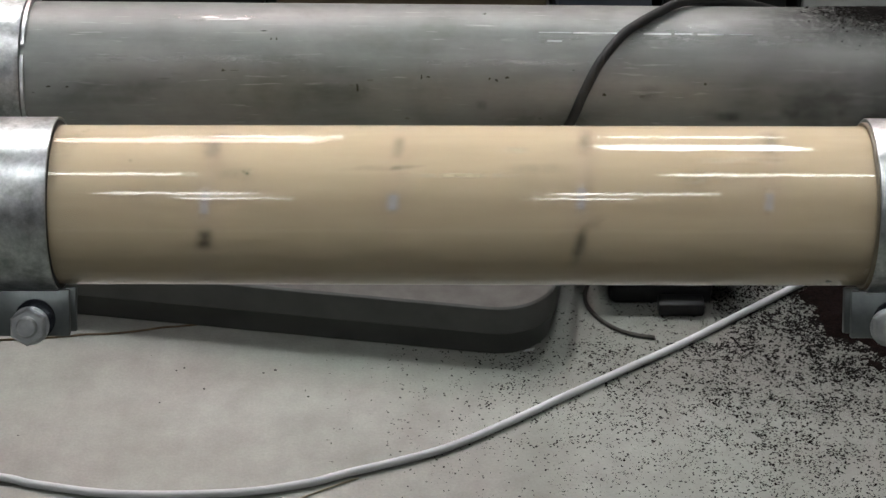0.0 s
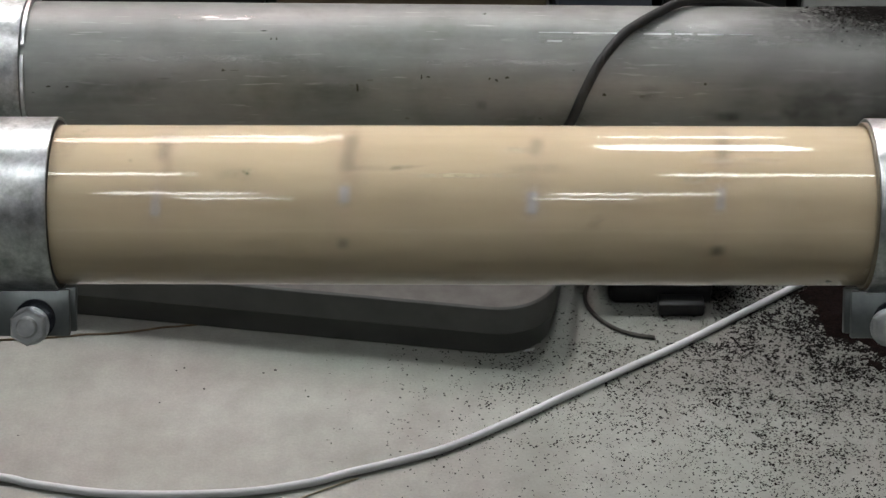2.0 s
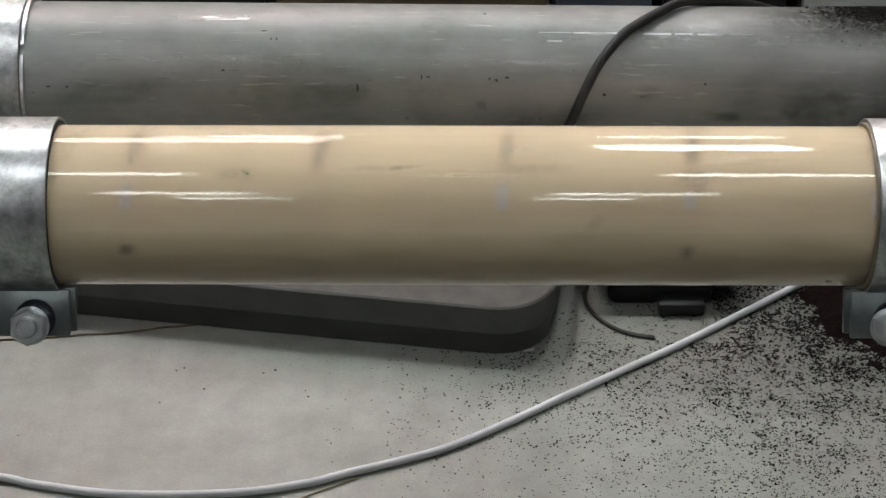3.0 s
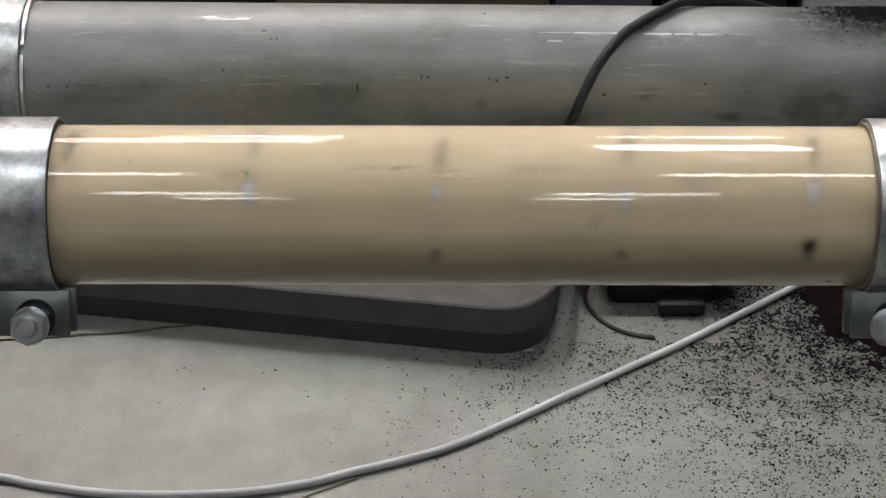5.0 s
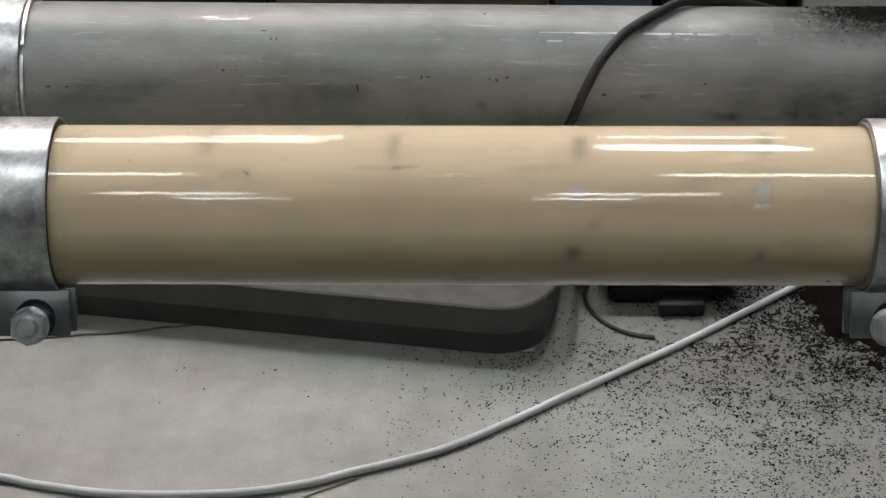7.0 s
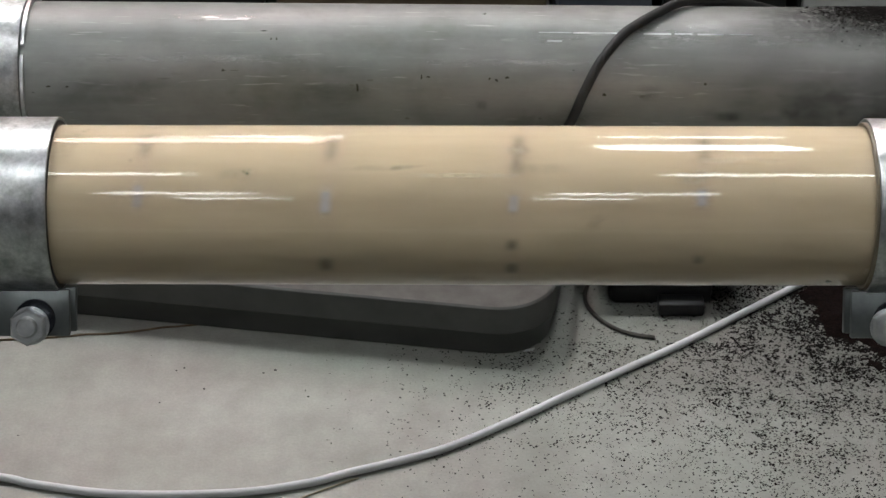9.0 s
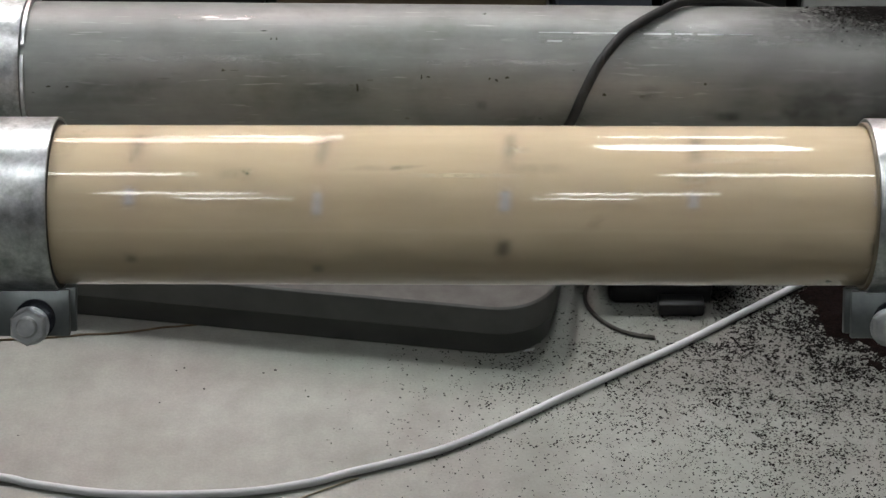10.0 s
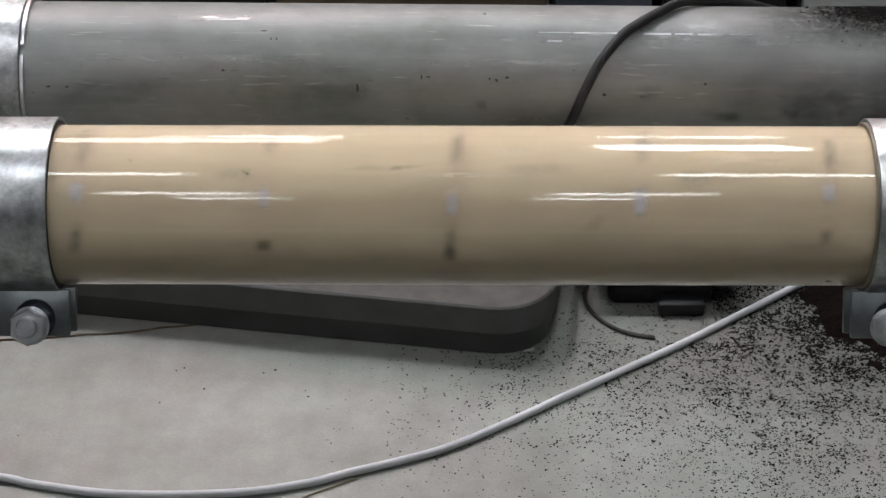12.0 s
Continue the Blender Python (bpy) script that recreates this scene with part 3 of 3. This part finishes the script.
def hoses():
    z = 0.0033
    pts = [(-0.56, 0.345), (-0.44, 0.318), (-0.3471, 0.3014), (-0.3189, 0.2928), (-0.2507, 0.2808), (-0.1626, 0.2829), (-0.1085, 0.2943), (-0.0752, 0.3079), (-0.0036, 0.3372), (0.0537, 0.3752), (0.1018, 0.4114), (0.1516, 0.4481), (0.2033, 0.4862), (0.2518, 0.5257), (0.3024, 0.5676), (0.345, 0.603), (0.42, 0.665), (0.52, 0.735)]
    tagged(part("white_hose", sweep([(x, y - 0.0055, z) for x, y in pts], z, 16), WHITE_HOSE), "thin white plastic air hose lying on the floor", "hose")
    pts = [(0.24, 0.62), (0.17, 0.61), (0.135, 0.585), (0.127, 0.555), (0.134, 0.53), (0.150, 0.509), (0.168, 0.4985), (0.184, 0.4945)]
    tagged(part("extension_lead", sweep([(x, y, 0.0019) for x, y in pts], 0.0019, 10), LEAD), "thin black extension lead in a loop on the floor", "lead")
    pts = [(-0.40, 0.4885), (-0.3842, 0.4903), (-0.355, 0.4926), (-0.3263, 0.4963), (-0.312, 0.4990), (-0.290, 0.5004), (-0.2635, 0.5051), (-0.245, 0.5102), (-0.232, 0.5118), (-0.2151, 0.5147)]
    tagged(part("rusty_wire", sweep([(x, y, 0.0009) for x, y in pts], 0.0009, 6), RUST), "thin rusty wire lying on the floor", "wire")
    pts = [(-0.1217, 0.2690), (-0.1117, 0.2729), (-0.09, 0.2862), (-0.0664, 0.2991)]
    tagged(part("straw", sweep([(x, y, 0.001) for x, y in pts], 0.0007, 6), STRAW), "dry yellow straw on the floor", "straw")


def paper_chip():
    bm = bmesh.new()
    lower = [bm.verts.new((x, y, 0.0)) for x, y in ((-0.0048, -0.0012), (0.0030, 0.0006), (0.0052, 0.0032), (-0.0020, 0.0018))]
    upper = [bm.verts.new((v.co.x * 0.96, v.co.y * 0.96, 0.0011 + 0.0006 * (v.co.x > 0))) for v in lower]
    for i in range(4):
        bm.faces.new((lower[i], lower[(i + 1) % 4], upper[(i + 1) % 4], upper[i]))
    bm.faces.new(lower)
    bm.faces.new(upper)
    ob = part("plastic_chip", bm, WHITE_HOSE, smooth=False)
    ob.location = (0.0742, 0.4760, 0.0001)
    tagged(ob, "small white plastic chip on the floor by the tray", "chip")


def power_cable():
    """Lies over the grey pipe and down between the pipes."""
    r = TUBE_R + 0.0031
    pts = []
    for x, a in ((0.060, -84), (0.0705, -62), (0.0805, -44), (0.0890, -17), (0.0985, 5), (0.1120, 26), (0.1235, 38), (0.1375, 52), (0.1510, 68), (0.172, 86), (0.197, 103), (0.225, 122), (0.25, 145), (0.262, 170)):
        w = radians(180 - TILT - a)
        pts.append((x - 0.0035, STEEL_Y + r * math.cos(w), STEEL_Z + r * math.sin(w)))
    pts = [(0.121, 0.66, 0.0042), (0.122, 0.59, 0.0055), (0.121, 0.55, 0.030), (0.112, 0.42, 0.13), (0.085, 0.24, 0.285), (0.068, 0.16, 0.352)] + pts[1:] + [(0.275, 0.30, 0.34), (0.29, 0.42, 0.20), (0.30, 0.57, 0.05), (0.31, 0.66, 0.0042)]
    tagged(part("power_cable", sweep(pts, 0.0030, 14), RUBBER), "thick black cable draped over the grey pipe", "cable")


def floor_box():
    t = thing("black_box", (0, 0, 0), "low black plastic box with a shiny lid on the floor", "box")
    part("body", block(0.148, 0.240, 0.549, 0.66, 0.0, 0.026, 0.006), BLACK_PLASTIC, t)
    part("lid", block(0.128, 0.268, 0.545, 0.67, 0.0262, 0.034, 0.003), BLACK_PLASTIC, t)
    # Glint along the lid's front, made as a thin bright strip.
    part("lid_glint", block(0.152, 0.226, 0.5440, 0.5449, 0.0300, 0.0312), BRIGHT, t, "glint on the lid's front edge, built as a strip")
    # Added block that fills the dark zone at the box's front right.
    part("dark_block", block(0.190, 0.231, 0.529, 0.5485, 0.0, 0.013, 0.003), BLACK_PLASTIC, t)


def shards(places, seed, name, label):
    """Loose angular granules; places: x, y, size."""
    rng = random.Random(seed)
    verts, faces = [], []
    for x, y, z, s in places:
        n, a0 = rng.choice((4, 5, 5, 6)), rng.uniform(0, 6.28)
        st, turn = rng.uniform(0.30, 0.95), rng.uniform(0, 3.14)
        h = s * rng.uniform(0.12, 0.35)
        b = len(verts)
        for level, k in ((0.0, 1.0), (h, rng.uniform(0.4, 0.8))):
            for i in range(n):
                a = a0 + math.tau * i / n + (0.35 * math.sin(7.3 * i + x * 900))
                q = 0.75 + 0.5 * ((i * 0.618 + x * 7919) % 1.0)
                px, py = s * k * q * math.cos(a), s * k * q * st * math.sin(a)
                verts.append((x + px * math.cos(turn) - py * math.sin(turn), y + px * math.sin(turn) + py * math.cos(turn), z + level))
        for i in range(n):
            j = (i + 1) % n
            faces.append((b + i, b + j, b + n + j, b + n + i))
        faces.append(tuple(b + n + i for i in range(n)))
    me = bpy.data.meshes.new(name)
    me.from_pydata(verts, [], faces)
    me.materials.append(GRANULE)
    return tagged(new(name, me), label, "granules", kind="stuff")


def spilled():
    rng = random.Random(11)
    places = []
    for _ in range(380000):
        x, y = rng.uniform(-0.05, 0.50), rng.uniform(0.24, 0.66)
        d = math.hypot((x - 0.39) / 1.0, (y - 0.53) / 0.85)
        p = 0.52 * math.exp(-(d / 0.155) ** 1.3) + 0.075 * math.exp(-(d / 0.36) ** 5)
        if x < 0.24 and y > 0.49:
            p *= 0.30
        clump = 0.45 + 0.8 * noise.noise((x * 42, y * 42, 0.3)) + 0.9 * noise.noise((x * 170, y * 170, 4.1))
        if rng.random() < p * max(0.08, clump) * 2:
            places.append((x, y, 0.0, rng.choice((0.0004, 0.0005, 0.0006, 0.0008, 0.0010, 0.0013, 0.0018)) * (0.66 + 0.62 * p)))
    for _ in range(420):
        x, y = rng.uniform(-0.1, 0.30), rng.uniform(0.28, 0.58)
        places.append((x, y, 0.0, rng.choice((0.0004, 0.0005, 0.0008))))
    shards(places, 3, "spilled_granules", "loose black plastic granules scattered over the floor")
    far = [(-0.2, 0.42), (-0.235, 0.40), (-0.345, 0.355), (-0.25, 0.468), (-0.13, 0.455), (-0.142, 0.447), (-0.152, 0.443), (-0.115, 0.418), (-0.095, 0.392), (-0.112, 0.409),
           (-0.05, 0.43), (-0.045, 0.462), (-0.22, 0.45), (-0.226, 0.446), (-0.09, 0.345), (-0.02, 0.405), (-0.06, 0.45), (0.0, 0.46)]
    shards([(x, y, 0.0, rng.uniform(0.0007, 0.0015)) for x, y in far], 4, "stray_granules", "single black granules on the bare floor")
    bm = bmesh.new()
    n, m = 60, 66
    grid = []
    for i in range(n + 1):
        row = []
        for j in range(m + 1):
            x, y = 0.30 + 0.36 * i / n, 0.35 + 0.40 * j / m
            d = math.hypot((x - 0.480) / 0.142, (y - 0.535) / 0.128) + 0.30 * noise.noise((x * 22, y * 22, 1.0)) + 0.16 * noise.noise((x * 90, y * 90, 2.0))
            row.append(bm.verts.new((x, y, -0.004 + 0.016 * max(0.0, 1.25 - d) + 0.0016 * noise.noise((x * 300, y * 300, 5.0)))))
        grid.append(row)
    for i in range(n):
        for j in range(m):
            bm.faces.new((grid[i][j], grid[i + 1][j], grid[i + 1][j + 1], grid[i][j + 1]))
    tagged(part("granule_heap", bm, SPILL), "low heap of dark brown-black granules on the floor", "granules", kind="stuff")
    # fine dust among the granules, the last one painted shade round the box: x, y, half length, half width
    for x, y, lx, ly in ((0.42, 0.50, 0.36, 0.22), (0.46, 0.53, 0.24, 0.15), (0.24, 0.60, 0.20, 0.09)):
        bm = bmesh.new()
        uv = bm.loops.layers.uv.new("UVMap")
        corners = ((0, 0), (1, 0), (1, 1), (0, 1))
        face = bm.faces.new([bm.verts.new((x + lx * (2 * u - 1), y + ly * (2 * v - 1), 0.00003 + 0.00006 * lx)) for u, v in corners])
        for loop, at in zip(face.loops, corners):
            loop[uv].uv = at
        tagged(part("granule_dust_shade", bm, FLOOR_DUST), "thin grey dust among the granules, and painted shade round the box", "dust", kind="stuff")
    top = []
    for _ in range(7000):
        a = radians(rng.gauss(84, 13))
        x = rng.uniform(0.21, 0.36)
        dense = min(1.0, (x - 0.215) / 0.055)
        if dense < 0 or rng.random() > dense ** 1.6:
            continue
        top.append((x, STEEL_Y + TUBE_R * math.cos(a), STEEL_Z - 0.001 + TUBE_R * math.sin(a), rng.uniform(0.0004, 0.0011)))
    shards(top, 6, "pipe_granules", "black granules lying on top of the grey pipe")


def cabinet(name, x0, x1, y0, y1, z1, stuff, label, category):
    """A low cupboard: plinth, carcass, top and door leaves."""
    t = thing(name, (0, 0, 0), label, category)
    part("plinth", block(x0 + 0.004, x1 - 0.004, y0 + 0.02, y1, 0.0, 0.06, 0.002), BLACK_PLASTIC, t)
    part("carcass", block(x0, x1, y0 + 0.018, y1, 0.0605, z1 - 0.02, 0.002), stuff, t)
    part("top", block(x0 - 0.004, x1 + 0.004, y0 - 0.004, y1 + 0.004, z1 - 0.0198, z1, 0.003), stuff, t)
    n = max(1, round((x1 - x0) / 0.45))
    for i in range(n):
        a, b = x0 + (x1 - x0) * i / n + 0.002, x0 + (x1 - x0) * (i + 1) / n - 0.002
        d = part("door", block(a, b, y0, y0 + 0.0175, 0.064, z1 - 0.023, 0.002), stuff, t)
        part("handle", block(b - 0.03, b - 0.02, y0 - 0.02, y0 - 0.0005, z1 - 0.16, z1 - 0.06, 0.003), RUBBER, d)
    return t


def behind():
    wide = cabinet("steel_cabinet", 0.366, 1.80, 0.95, 1.27, 0.42, BLACK_PLASTIC, "low dark cabinet with a pale grey rail, behind the pipes", "cabinet")
    part("rail", block(0.367, 1.798, 0.936, 0.9495, 0.062, 0.180, 0.002), PALE, wide, "pale grey painted rail")
    cabinet("black_cabinet", 0.227, 0.356, 0.96, 1.27, 0.42, BLACK_PLASTIC, "narrow black cabinet behind the pipes", "cabinet")
    cabinet("wooden_locker", -0.175, 0.108, 0.97, 1.27, 0.42, WOOD, "brown wooden locker behind the pipes", "cabinet")
    cabinet("blue_locker", 0.117, 0.218, 0.965, 1.27, 0.42, BLUE, "slim dark blue-grey locker behind the pipes", "cabinet")
    cabinet("dark_cabinet", -1.85, -0.184, 0.97, 1.27, 0.42, BLACK_PLASTIC, "low dark cabinet behind the pipes", "cabinet")


hall()
clear_tube()
steel_run(-ROOM_X, LEFT_X - 0.032)
steel_run(RIGHT_X + 0.032, ROOM_X)
sleeve_coupling((0, 0, TUBE_Z), LEFT_X, -1, "bright galvanised bolted sleeve coupling on the clear tube", bolt_at=0.0152)
sleeve_coupling((0, 0, TUBE_Z), RIGHT_X, 1, "bright galvanised bolted sleeve coupling on the clear tube", bolt_at=0.0125)
grey_pipe()
CHAIN, LOAD = carried()
tray()
hoses()
paper_chip()
power_cable()
floor_box()
spilled()
behind()


# ================= movement =================
def motions():
    """The discs and the meal between them glide along the tube together."""
    way = [(0.0, 0), (0.5, -475), (1.0, -1023), (1.5, -1517), (2.0, -2060), (2.5, -2558), (3.0, -3100), (5.0, -5190), (5.5, -5674), (6.0, -6207), (6.5, -6696), (7.0, -7250),
           (9.0, -9333), (9.5, -9816), (10.0, -10335), (10.5, -10853), (11.0, -11372), (11.5, -11890), (12.0, -12403)]
    for mover in (CHAIN, LOAD):
        walk(mover, [(t, pose(s * 0.0003078, 0, TUBE_Z)) for t, s in way])


motions()
